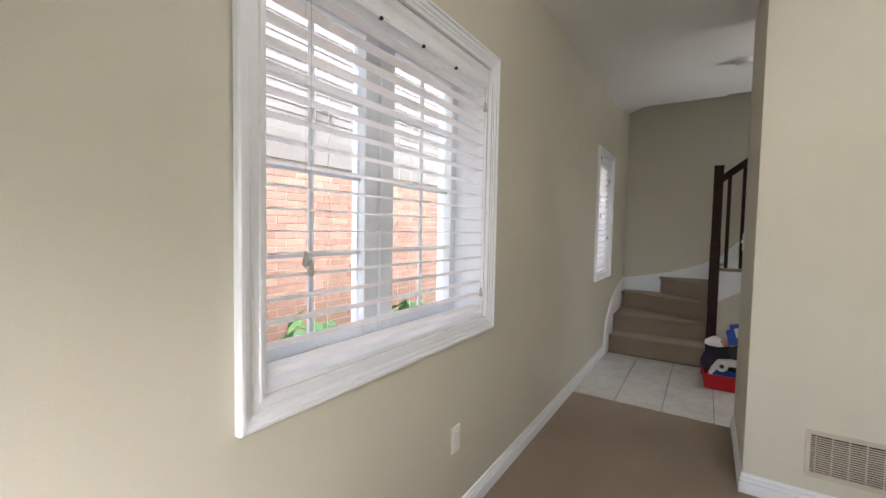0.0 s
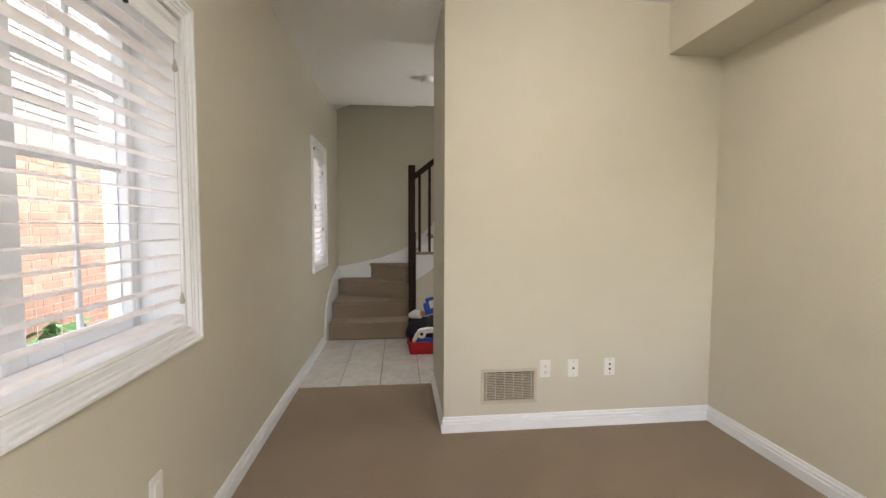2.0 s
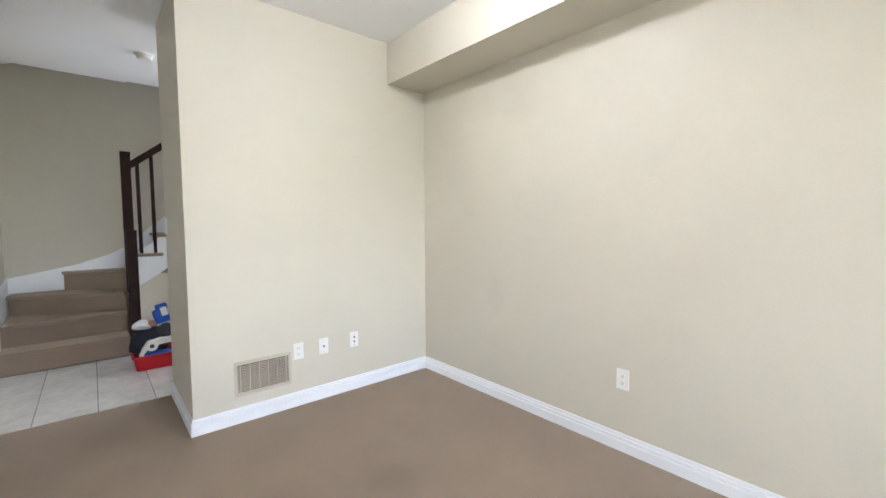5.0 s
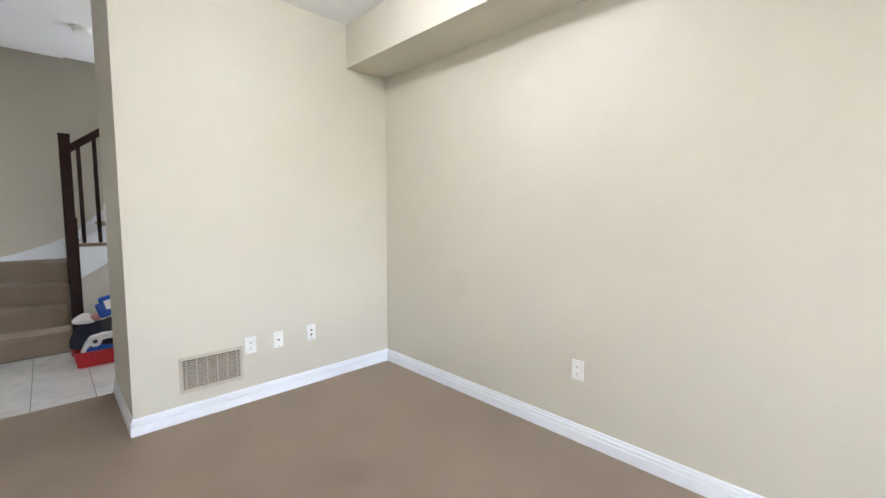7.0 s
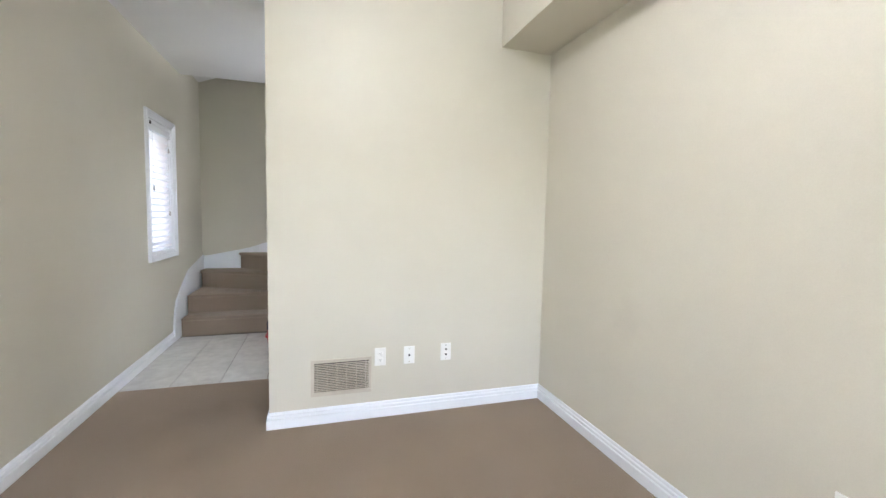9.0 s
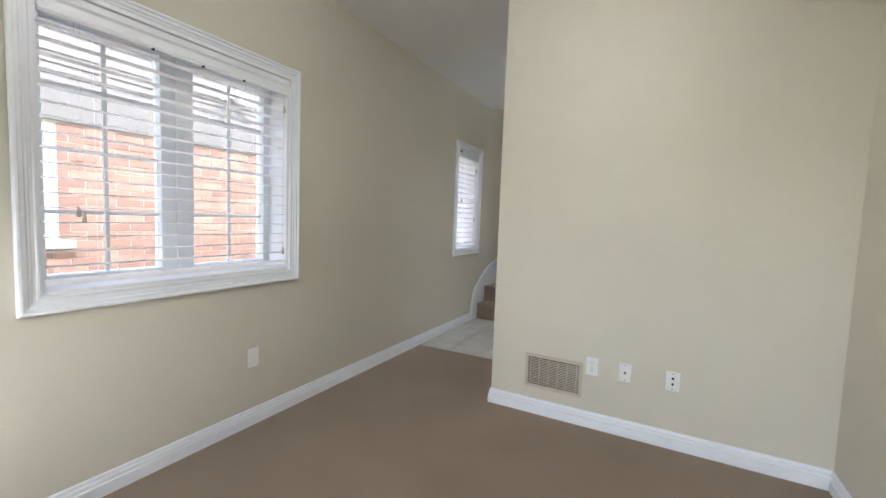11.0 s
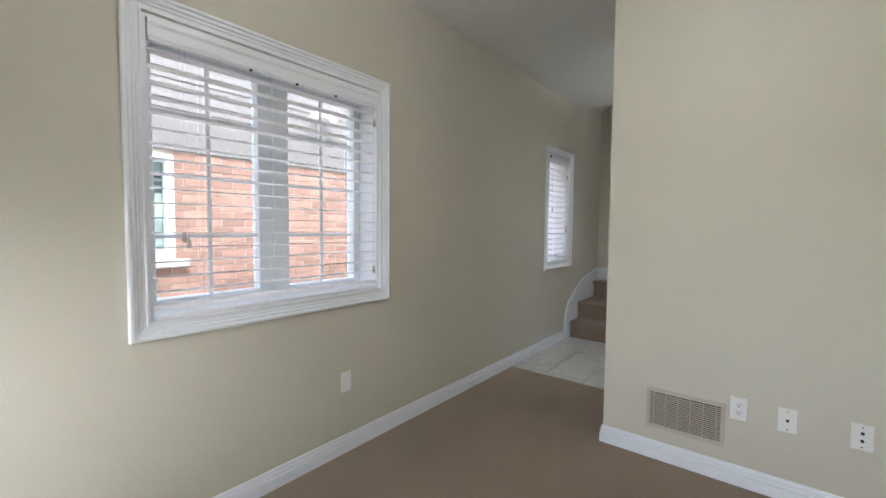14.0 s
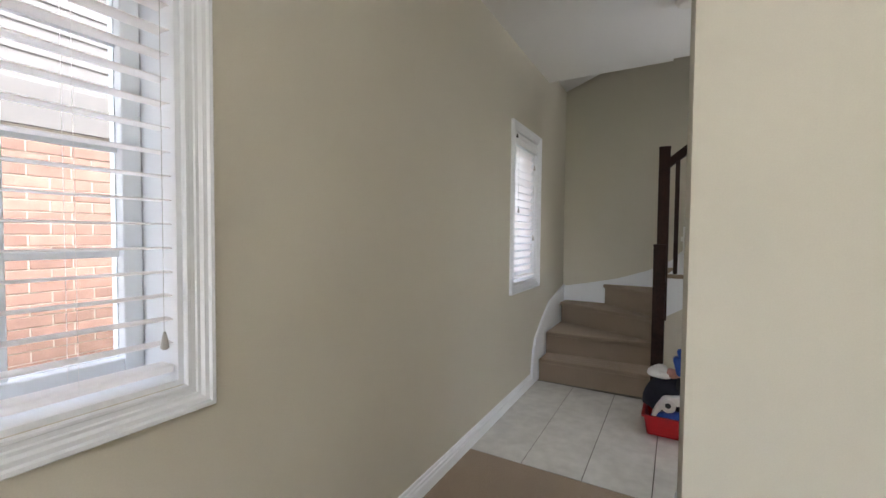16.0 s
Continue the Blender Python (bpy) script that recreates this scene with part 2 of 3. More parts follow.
def moulding(start, end, normal, profile, m0=0.0, m1=0.0):
    """A profile of (out, up) pairs run from start to end on the floor; m0, m1: how far the ends slant with out (mitres)."""
    bm = bmesh.new()
    s, e, n = Vector((*start, 0)), Vector((*end, 0)), Vector((*normal, 0))
    d = (e - s).normalized()
    a = [bm.verts.new(s + n * o + Vector((0, 0, u)) + d * o * m0) for o, u in profile]
    b = [bm.verts.new(e + n * o + Vector((0, 0, u)) + d * o * m1) for o, u in profile]
    k = len(profile)
    for i in range(k):
        bm.faces.new((a[i], a[(i + 1) % k], b[(i + 1) % k], b[i]))
    bm.faces.new(a)
    bm.faces.new(b[::-1])
    return bm


BASE = [(0, 0.0), (0.016, 0.0), (0.016, 0.0558), (0.008, 0.0594), (0.008, 0.0666), (0.014, 0.0702), (0.013, 0.0783), (0.006, 0.0828), (0.006, 0.0864), (0.009, 0.0891), (0.007, 0.0972), (0.004, 0.1008), (0, 0.1008)]
SHOE = [(0.016, 0), (0.030, 0), (0.029, 0.010), (0.024, 0.018), (0.016, 0.021)]


def frame_sweep(y0, y1, z0, z1, profile, x=0.0):
    """A mitred frame round an outline in the left wall; profile: (distance inwards from the outline, height off the wall)."""
    bm = bmesh.new()
    rings = []
    for y, z, sy, sz in ((y0, z0, 1, 1), (y1, z0, -1, 1), (y1, z1, -1, -1), (y0, z1, 1, -1)):
        rings.append([bm.verts.new((x + h, y + sy * d, z + sz * d)) for d, h in profile])
    k = len(profile)
    for i in range(4):
        a, b = rings[i], rings[(i + 1) % 4]
        for j in range(k):
            bm.faces.new((a[j], b[j], b[(j + 1) % k], a[(j + 1) % k]))
    return bm


CASING = [(0, 0), (0, 0.020), (0.004, 0.025), (0.013, 0.025), (0.017, 0.018), (0.028, 0.018), (0.035, 0.011), (0.043, 0.011), (0.046, 0.007), (0.057, 0.007), (0.060, 0.012), (0.067, 0.012), (0.069, 0.007), (0.070, -0.02), (0.052, -0.02), (0.052, 0)]

# ---- structure ----
CEILING_Z = 2.74
BX, RX = 1.108, 2.925
W1 = (-2.01, -0.824, 0.918, 2.097)
W2 = (1.556, 2.131, 0.922, 2.093)
# Third hole is unseen, cut only for the added fill lamp
wall_left = structure(link("wall_left", slab_with_holes("x", -0.28, 0.0, -7.0, 3.17, -0.35, 5.4, [W1, W2, (-5.6, -4.2, 0.65, 1.85)]), PAINT), "beige painted drywall with two white-cased windows", "wall")
wall_stub = structure(link("wall_stub", box(BX, RX, 0.0, 0.806, 0.0, CEILING_Z), PAINT), "cream painted drywall holding a return-air grille", "wall")
wall_right = structure(link("wall_right", slab_with_holes("x", RX, RX + 0.14, -7.0, 0.806, 0.0, CEILING_Z, []), PAINT), "plain cream painted drywall", "wall")
# Opening out of view, added to hold the two rear lamps
wall_back = structure(link("wall_back", slab_with_holes("y", -7.15, -7.0, -0.28, 4.6, -0.35, 5.4, [(0.15, 2.85, 0.85, 2.1)]), PAINT), "beige painted wall with an unseen opening for the added lamps", "wall")
wall_stairs = structure(link("wall_stairs", box(-0.28, 4.6, 3.17, 3.35, -0.35, 5.4), PAINT), "beige painted wall behind the winding stairs", "wall")
# Small unseen hole beside the added hall fill lamp
wall_side = structure(link("wall_side", slab_with_holes("x", 4.46, 4.6, -7.0, 3.17, -0.35, 5.4, [(1.3, 1.7, 1.55, 2.05)]), PAINT), "beige painted far side wall of the entry", "wall")
# Added out-of-view block, shades the neighbour's brick from the sun
wall_front = structure(link("wall_front", box(-0.28, 4.6, 3.352, 10.0, -0.35, 5.4), PAINT), "unseen plain block that keeps sun off the neighbour's wall", "wall")
ceiling = structure(link("ceiling", slab_with_holes("z", CEILING_Z, 3.0, 0.0, 4.46, -7.0, 3.17, [(0.0, 1.02, 2.477, 3.17), (1.02, 4.46, 2.43, 3.17)]), CEIL), "flat white painted ceiling", "ceiling")
ceiling_stairs = structure(link("ceiling_stairs", prism([(0.0, 2.866), (4.46, 4.56), (4.46, 4.71), (0.0, 3.02)], 2.43, 3.17, "y"), CEIL), "sloping white ceiling above the stairs", "ceiling")
roof_deck = structure(link("roof", box(-0.34, 4.8, -7.4, 3.6, 5.4, 5.6), ROOF), "grey shingled roof of the house", "roof")
bulkhead = structure(link("bulkhead", prism([(2.553, 2.418), (RX, 2.418), (RX, CEILING_Z), (2.553, CEILING_Z)], -7.0, 0.0, "y"), PAINT), "cream painted boxed bulkhead along the ceiling", "bulkhead")
subfloor = structure(link("subfloor", box(-0.28, 4.6, -7.15, 3.35, -0.35, -0.012), GROUT), "grouted floor base under the tiles", "floor")
floor = structure(link("floor_carpet", slab_with_holes("z", -0.012, 0.0, 0.0, RX, -7.0, 0.82, [(BX, RX, 0.0, 0.82), (0.0, 1.02, -7.0, -2.06)]), CARPET), "worn taupe wall-to-wall carpet", "carpet")


def run(name, start, end, normal, m0=0.0, m1=0.0, profile=BASE):
    return structure(link(name, moulding(start, end, normal, profile, m0, m1), TRIM), "white moulded wooden baseboard", "baseboard")


run("baseboard_left", (0, -7.0), (0, 2.06), (1, 0))
run("baseboard_stub", (BX, 0), (RX, 0), (0, -1), -1, -1)
run("baseboard_hall", (BX, 0), (BX, 0.806), (-1, 0), -1, 0)
run("baseboard_right", (RX, -7.0), (RX, 0), (-1, 0), 0, -1)
run("shoe_moulding", (0, -7.0), (0, -2.068), (1, 0), 0, 0, SHOE)

# ---- windows in the left wall ----


def window(name, hole, casing, panes, bars_y, bars_z, label):
    y0, y1, z0, z1 = hole
    w = empty(name, (0, (y0 + y1) / 2, z0), label, "window", kind="structure")
    part("casing", frame_sweep(*casing, CASING), TRIM, w, "white stepped wooden casing")
    part("reveal", frame_sweep(y0 - 0.002, y1 + 0.002, z0 - 0.002, z1 + 0.002, [(0, -0.276), (0.016, -0.276), (0.016, -0.004), (0, -0.004)]), TRIM, w)
    fy = [(y0 + 0.016, panes[0][0])] + [(a[1], b[0]) for a, b in zip(panes, panes[1:])] + [(panes[-1][1], y1 - 0.016)]
    zlo, zhi = bars_z[0], bars_z[-1]
    bm = bmesh.new()
    for a, b in fy:
        add_box(bm, -0.235, -0.165, a, b, z0 + 0.016, z1 - 0.016, 0.004)
    for a, b in panes:
        add_box(bm, -0.234, -0.166, a, b, z0 + 0.016, zlo, 0.004)
        add_box(bm, -0.234, -0.166, a, b, zhi, z1 - 0.016, 0.004)
    fr = part("window_frame", bm, VINYL, w, "white vinyl casement frame")
    for a, b in zip(panes, panes[1:]):
        mid = (a[1] + b[0]) / 2
        part("mullion_bead", box(-0.163, -0.150, mid - 0.012, mid + 0.012, z0 + 0.02, z1 - 0.02, 0.003), VINYL, fr)
    for a, b in panes:
        g = part("pane", box(-0.204, -0.198, a, b, zlo, zhi), GLASS, w)
        g.visible_shadow = False
        for y in [y for y in bars_y if a < y < b]:
            part("muntin", box(-0.197, -0.185, y - 0.009, y + 0.009, zlo, zhi, 0.003), VINYL, fr)
        for z in bars_z[1:-1]:
            part("muntin", box(-0.196, -0.186, a, b, z - 0.009, z + 0.009, 0.003), VINYL, fr)
    return w


window("window_1", W1, (-2.08, -0.755, 0.848, 2.167), [(-1.937, -1.487), (-1.323, -0.885)], (-1.712, -1.104), (0.974, 1.246, 1.516, 1.786, 2.03), "white cased double casement window onto a brick neighbour")
window("window_2", W2, (1.488, 2.199, 0.853, 2.162), [(1.625, 2.063)], (1.844,), (0.974, 1.246, 1.516, 1.786, 2.03), "narrow white cased casement window beside the stairs")


def blind(hole, tassels, label, tilt=0.0):
    y0, y1, z0, z1 = hole[0] + 0.018, hole[1] - 0.018, hole[2] + 0.018, hole[3] - 0.018
    b = empty("window_blind", (-0.04, (y0 + y1) / 2, z1), label, "blind", "blinds in the left wall")
    part("valance", prism([(-0.012, z1 - 0.080), (0.005, z1 - 0.080), (0.008, z1 - 0.070), (0.001, z1 - 0.060), (0.001, z1 - 0.026), (0.008, z1 - 0.014), (0.008, z1 + 0.002), (-0.012, z1 + 0.002)], y0, y1, "y"), TRIM, b, "white moulded valance")
    part("headrail", box(-0.075, -0.014, y0, y1, z1 - 0.06, z1 - 0.004, 0.002), VINYL, b)
    slat = bmesh.new()
    pts = 6
    ca, sa = math.cos(tilt), math.sin(tilt)
    for lift in (0.0, 0.0022):
        for i in range(pts):
            f = i / (pts - 1)
            for y in (y0 + 0.004, y1 - 0.004):
                u, h = 0.052 * (f - 0.5), lift + 0.003 * (1 - (2 * f - 1) ** 2)
                slat.verts.new((-0.034 + u * ca - h * sa, y, u * sa + h * ca))
    slat.verts.ensure_lookup_table()
    v = slat.verts
    for i in range(pts - 1):
        for k in (0, 2 * pts):
            slat.faces.new((v[k + 2 * i], v[k + 2 * i + 1], v[k + 2 * i + 3], v[k + 2 * i + 2]))
    for a, c in ((0, 1), (2 * pts - 2, 2 * pts - 1)):
        slat.faces.new((v[a], v[c], v[2 * pts + c], v[2 * pts + a]))
    first = part("slat", slat, SLAT, b)
    step = 0.059
    z = z0 + 0.090
    first.location.z += z
    while z + step < z1 - 0.06:
        z += step
        s = first.copy()
        scene.collection.objects.link(s)
        s.location.z = first.location.z + z - (z0 + 0.090)
        s.rotation_euler.y = radians(random.uniform(-1.5, 1.5)) * 0.2
    part("bottom_rail", box(-0.062, -0.006, y0 + 0.003, y1 - 0.003, z0 + 0.018, z0 + 0.038, 0.005), SLAT, b)
    n = 3 if y1 - y0 > 0.9 else 2
    for i in range(n):
        y = y0 + (y1 - y0) * (i + 0.5) / n if n == 3 else y0 + (y1 - y0) * (0.2 + 0.6 * i)
        part("ladder_cord", tube([(-0.006, y, z0 + 0.02), (-0.006, y, z1 - 0.05)], 0.0005, 5), SLAT, b)
        part("ladder_cord", tube([(-0.062, y, z0 + 0.02), (-0.062, y, z1 - 0.05)], 0.0005, 5), SLAT, b)
    for y, ztop in tassels:
        c = part("pull_cord", tube([(0.002, y, ztop), (0.002, y, z1 - 0.08)], 0.0006, 5), CORD, b)
        part("tassel", tube([(0.004, y, ztop + 0.002), (0.004, y, ztop - 0.012), (0.004, y, ztop - 0.036), (0.004, y, ztop - 0.042)], [0.003, 0.006, 0.010, 0.005], 8), CORD, c, "grey plastic tassel", True)
    for i in range(3 if n == 3 else 1):
        y = y0 + (y1 - y0) * (0.34 + 0.2 * i) if n == 3 else y0 + 0.02
        part("clip", box(0.0, 0.012, y - 0.006, y + 0.006, z1 - 0.086, z1 - 0.076, 0.002) if n == 3 else box(0.004, 0.014, y - 0.008, y + 0.012, z1 - 0.03, z1 - 0.002, 0.002), DARK, b, "small dark valance clip")
    return b


blind(W1, [(-1.885, 1.27), (-1.868, 1.245), (-0.868, 1.93), (-0.872, 1.06)], "white horizontal slat blind with open slats")
blind(W2, [(1.66, 1.52), (2.04, 1.30), (2.05, 1.90)], "narrow white slat blind, slats nearly closed", radians(60))

# ---- stairs ----
BACK = 3.17
RISE = 0.2
stairs = empty("stairs", (0.5, 2.2, 0), "carpeted winding stairs with white skirt boards", "stairs", kind="structure")
# plan outlines: the front line of each carpeted step, inner end to wall end
STEPS = [
    [(0.03, 2.20), (0.93, 2.235), (0.93, BACK), (0.03, BACK)],
    [(0.03, 2.42), (0.93, 2.475), (0.93, BACK), (0.03, BACK)],
    [(0.03, 2.99), (0.93, 2.53), (0.93, BACK), (0.03, BACK)],
    [(0.44, 3.145), (0.96, 2.58), (0.96, BACK), (0.46, BACK)],
]
for i, plan in enumerate(STEPS):
    z = RISE * (i + 1)
    st = part("step", prism(plan, 0.002 if i == 0 else z - RISE - 0.02, z - 0.02, "z"), CARPET, stairs, "taupe carpeted step")
    (ax, ay), (bx, by) = plan[0], plan[1]
    d = Vector((bx - ax, by - ay, 0)).normalized()
    n = Vector((d.y, -d.x, 0))
    p = [Vector((ax, ay, 0)) + n * 0.028, Vector((bx, by, 0)) + n * 0.028]
    tread = prism([(p[0].x, p[0].y), (p[1].x, p[1].y), *plan[2:]], z - 0.035, z, "z")
    bmesh.ops.bevel(tread, geom=list(tread.edges), offset=0.012, segments=3, affect="EDGES", profile=0.5)
    part("tread", tread, CARPET, st)
for i in range(9):
    z = RISE * (5 + i)
    x = 1.0 + 0.24 * i
    st = part("step", box(x, x + 0.30, 2.40, BACK, z - RISE - 0.02, z - 0.02), CARPET, stairs, "taupe carpeted step")
    part("tread", box(x - 0.03, x + 0.26, 2.375, BACK, z - 0.035, z, 0.012), CARPET, st)
part("under_stair_wall", prism([(0.99, 0.0), (4.0, 0.0), (4.0, 3.1), (0.99, 0.68)], 2.41, 2.46, "y"), PAINT, stairs, "beige painted wall under the stairs")
part("outer_stringer", prism([(0.985, 0.63), (1.22, 0.78), (4.0, 3.06), (4.0, 3.40), (0.985, 0.972)], 2.385, 2.408, "y"), TRIM, stairs, "white painted outer stringer")
SK = 0.018
left_skirt = [(2.045, 0.0), (2.045, 0.14), (2.062, 0.22), (2.09, 0.31), (2.13, 0.385), (2.30, 0.50), (2.55, 0.645), (2.85, 0.70), (BACK, 0.755), (BACK, 0.0)]
part("wall_skirt", prism(left_skirt, 0.0, SK, "x"), TRIM, stairs, "white curved skirt board")
part("wall_skirt", prism([(SK, 0.3), (SK, 0.755), (0.25, 0.80), (0.55, 0.865), (0.84, 0.965), (1.05, 1.08), (1.2, 1.25), (3.6, 3.25), (3.6, 2.8), (1.2, 0.8), (0.6, 0.4)], BACK - SK, BACK - 0.001, "y"), TRIM, stairs, "white curved skirt board")
part("skirt_cap", tube([(0.012, y, z + 0.004) for y, z in left_skirt[1:-1]], 0.012, 8), TRIM, stairs)

railing = empty("stair_railing", (0.975, 2.2, 0), "dark espresso wooden stair railing with square newels", "railing")


def post(x, y, z0, z1, w):
    bm = box(x - w / 2, x + w / 2, y - w / 2, y + w / 2, z0, z1, 0.005)
    return part("newel_post", bm, WOOD, railing)


short = post(0.972, 2.02, 0.0, 1.236, 0.082)
tall = post(0.978, 2.40, 0.62, 2.02, 0.082)
part("post_cap", box(0.928, 1.016, 1.976, 2.064, 1.230, 1.246, 0.006), WOOD, short)
part("post_cap", box(0.934, 1.022, 2.356, 2.444, 2.014, 2.030, 0.006), WOOD, tall)
slope = 0.80
part("handrail", prism([(1.015, 1.862), (3.4, 1.862 + slope * 2.385), (3.4, 1.94 + slope * 2.385), (1.015, 1.94)], 2.37, 2.43, "y"), WOOD, railing)
for i in range(16):
    x = 1.072 + 0.12 * i
    zt = RISE * (5 + int((x - 0.97) / 0.24))
    part("baluster", box(x - 0.016, x + 0.016, 2.384, 2.416, zt, 1.87 + slope * (x - 1.015) + 0.02, 0.002), WOOD, railing)

# ---- small fixtures ----


def outlet(label, kind_of, m):
    """A cover plate standing on local x (out of the wall is -y), its middle at the origin."""
    o = empty("wall_outlet", (0, 0, 0), label, "outlet", "wall plates")
    part("cover_plate", box(-0.036, 0.036, -0.007, 0.0, -0.058, 0.058, 0.003), PLATE, o)
    if kind_of == "duplex":
        for z in (-0.02, 0.02):
            r = part("receptacle", box(-0.017, 0.017, -0.0095, -0.004, z - 0.014, z + 0.014, 0.004), PLATE, o)
            for x in (-0.006, 0.006):
                part("slot", box(x - 0.001, x + 0.001, -0.0102, -0.0085, z - 0.001, z + 0.007), DARK, r)
            part("slot", box(-0.0025, 0.0025, -0.0102, -0.0085, z - 0.009, z - 0.004, 0.0005), DARK, r)
        part("screw", tube([(0, -0.009, 0), (0, -0.006, 0)], 0.003, 8), PLATE, o)
    elif kind_of == "blank":
        part("rocker", box(-0.017, 0.017, -0.010, -0.004, -0.033, 0.033, 0.002), PLATE, o)
    else:
        for z in ((0.0,) if kind_of == "coax" else (-0.016, 0.018)):
            part("jack", tube([(0, -0.014, z), (0, -0.005, z)], 0.0065, 10), DARK, o, "dark cable jack")
        for z in (-0.044, 0.044):
            part("screw", tube([(0, -0.0085, z), (0, -0.006, z)], 0.0032, 8), DARK if kind_of != "coax" else BRASS, o)
    o.matrix_basis = m
    return o


outlet("white duplex outlet plate on the cream wall", "duplex", pose(1.769, 0, 0.394))
outlet("white plate with one coaxial jack on the cream wall", "coax", pose(1.958, 0, 0.392))
outlet("white plate with two dark jacks on the cream wall", "data", pose(2.208, 0, 0.395))
# Decora-style plate with a smooth rocker, no duplex receptacles
outlet("white outlet plate with a plain rocker face under the window", "blank", pose(0, -1.08, 0.411, 0, 0, 90))
outlet("white duplex outlet plate on the plain cream wall", "duplex", pose(RX, -1.80, 0.414, 0, 0, -90))

switch = empty("light_switch", (BX, 0.735, 1.29), "white light switch plate on the hall wall", "switch")
part("cover_plate", box(BX - 0.007, BX, 0.699, 0.771, 1.232, 1.348, 0.003), PLATE, switch)
part("toggle", box(BX - 0.016, BX - 0.006, 0.730, 0.740, 1.282, 1.304, 0.002), PLATE, switch)

grille = empty("return_air_grille", (1.531, 0, 0.29), "almond steel return-air grille with fine louvres", "vent")
gx0, gx1, gz0, gz1 = 1.345, 1.716, 0.172, 0.402
bm = bmesh.new()
add_box(bm, gx0, gx1, -0.006, 0, gz0, gz0 + 0.022, 0.002)
add_box(bm, gx0, gx1, -0.006, 0, gz1 - 0.022, gz1, 0.002)
add_box(bm, gx0, gx0 + 0.020, -0.006, 0, gz0 + 0.022, gz1 - 0.022, 0.002)
add_box(bm, gx1 - 0.020, gx1, -0.006, 0, gz0 + 0.022, gz1 - 0.022, 0.002)
part("frame", bm, GRILLE, grille)
# Flat near-black sheet: the duct's shade is put into its colour
part("duct_opening", box(gx0 + 0.018, gx1 - 0.018, -0.0012, 0.0, gz0 + 0.02, gz1 - 0.02), DUCT, grille, "dark sheet coloured as the shade behind the louvres")
louvre = part("louvre", prism([(-0.0012, gz0 + 0.0245), (-0.0062, gz0 + 0.0225), (-0.0062, gz0 + 0.0262), (-0.0012, gz0 + 0.0275)], gx0 + 0.02, gx1 - 0.02, "x"), GRILLE, grille)
nl = 17
for i in range(1, nl):
    c = louvre.copy()
    scene.collection.objects.link(c)
    c.location.z = louvre.location.z + (gz1 - gz0 - 0.046) * i / nl
for i in range(6):
    x = gx0 + 0.038 + (gx1 - gx0 - 0.076) * i / 5
    part("rib", box(x - 0.002, x + 0.002, -0.0072, -0.001, gz0 + 0.02, gz1 - 0.02), GRILLE, grille)



def ceiling_light(x, y, r, glass, label):
    z = CEILING_Z
    lamp = empty("ceiling_light", (x, y, z), label, "lamp", "lit ceiling lights")
    part("base", tube([(x, y, z), (x, y, z - 0.012), (x, y, z - 0.016), (x, y, z - 0.05)], [0.07, 0.07, 0.02, 0.02], 32), PLATE, lamp, "white metal base")
    part("dome", tube([(x, y, z - 0.05), (x, y, z - 0.065), (x, y, z - 0.09), (x, y, z - 0.12), (x, y, z - 0.145), (x, y, z - 0.158)], [0.5 * r, 0.85 * r, r, 0.9 * r, 0.6 * r, 0.2 * r], 32), glass, lamp, "glowing frosted glass globe", True)
    return lamp


ceiling_light(1.66, -1.45, 0.082, BULB, "white frosted glass ceiling light, lit, on the ceiling")
ceiling_light(3.2, 2.1, 0.2, HALL_BULB, "white frosted glass ceiling light, lit, in the hall")

smoke = empty("smoke_detector", (1.10, 1.51, CEILING_Z), "round white smoke detector on the ceiling", "smoke detector")
part("base", tube([(1.10, 1.51, CEILING_Z), (1.10, 1.51, CEILING_Z - 0.012)], 0.07, 32), PLATE, smoke)
part("cover", tube([(1.10, 1.51, CEILING_Z - 0.012), (1.10, 1.51, CEILING_Z - 0.035), (1.10, 1.51, CEILING_Z - 0.042)], [0.062, 0.056, 0.045], 32), PLATE, smoke)

stop = empty("door_stop", (0.016, -2.58, 0.077), "short brass door stop on the baseboard", "door stop")
part("stem", tube([(0.012, -2.58, 0.077), (0.02, -2.58, 0.077), (0.022, -2.58, 0.077), (0.045, -2.575, 0.074)], [0.012, 0.012, 0.006, 0.006], 12), BRASS, stop)
part("tip", tube([(0.045, -2.575, 0.074), (0.058, -2.573, 0.073)], 0.009, 12), PLATE, stop, "white rubber tip")

# ---- cleaning caddy in the hall ----


def tub(x0, x1, y0, y1, h, taper, wall):
    bm = bmesh.new()

    def ring(g, z):
        return [bm.verts.new(p) for p in ((x0 + g, y0 + g, z), (x1 - g, y0 + g, z), (x1 - g, y1 - g, z), (x0 + g, y1 - g, z))]

    rings = [ring(taper, 0.001), ring(0.0, h - 0.015), ring(-0.012, h - 0.012), ring(-0.012, h), ring(wall, h), ring(taper + wall, 0.008)]
    for a, b in zip(rings, rings[1:]):
        for k in range(4):
            bm.faces.new((a[k], a[(k + 1) % 4], b[(k + 1) % 4], b[k]))
    bm.faces.new(rings[0][::-1])
    bm.faces.new(rings[-1])
    bmesh.ops.bevel(bm, geom=[e for e in bm.edges if abs(e.verts[0].co.z - e.verts[1].co.z) > 0.004], offset=0.018, segments=3, affect="EDGES", profile=0.5)
    return bm


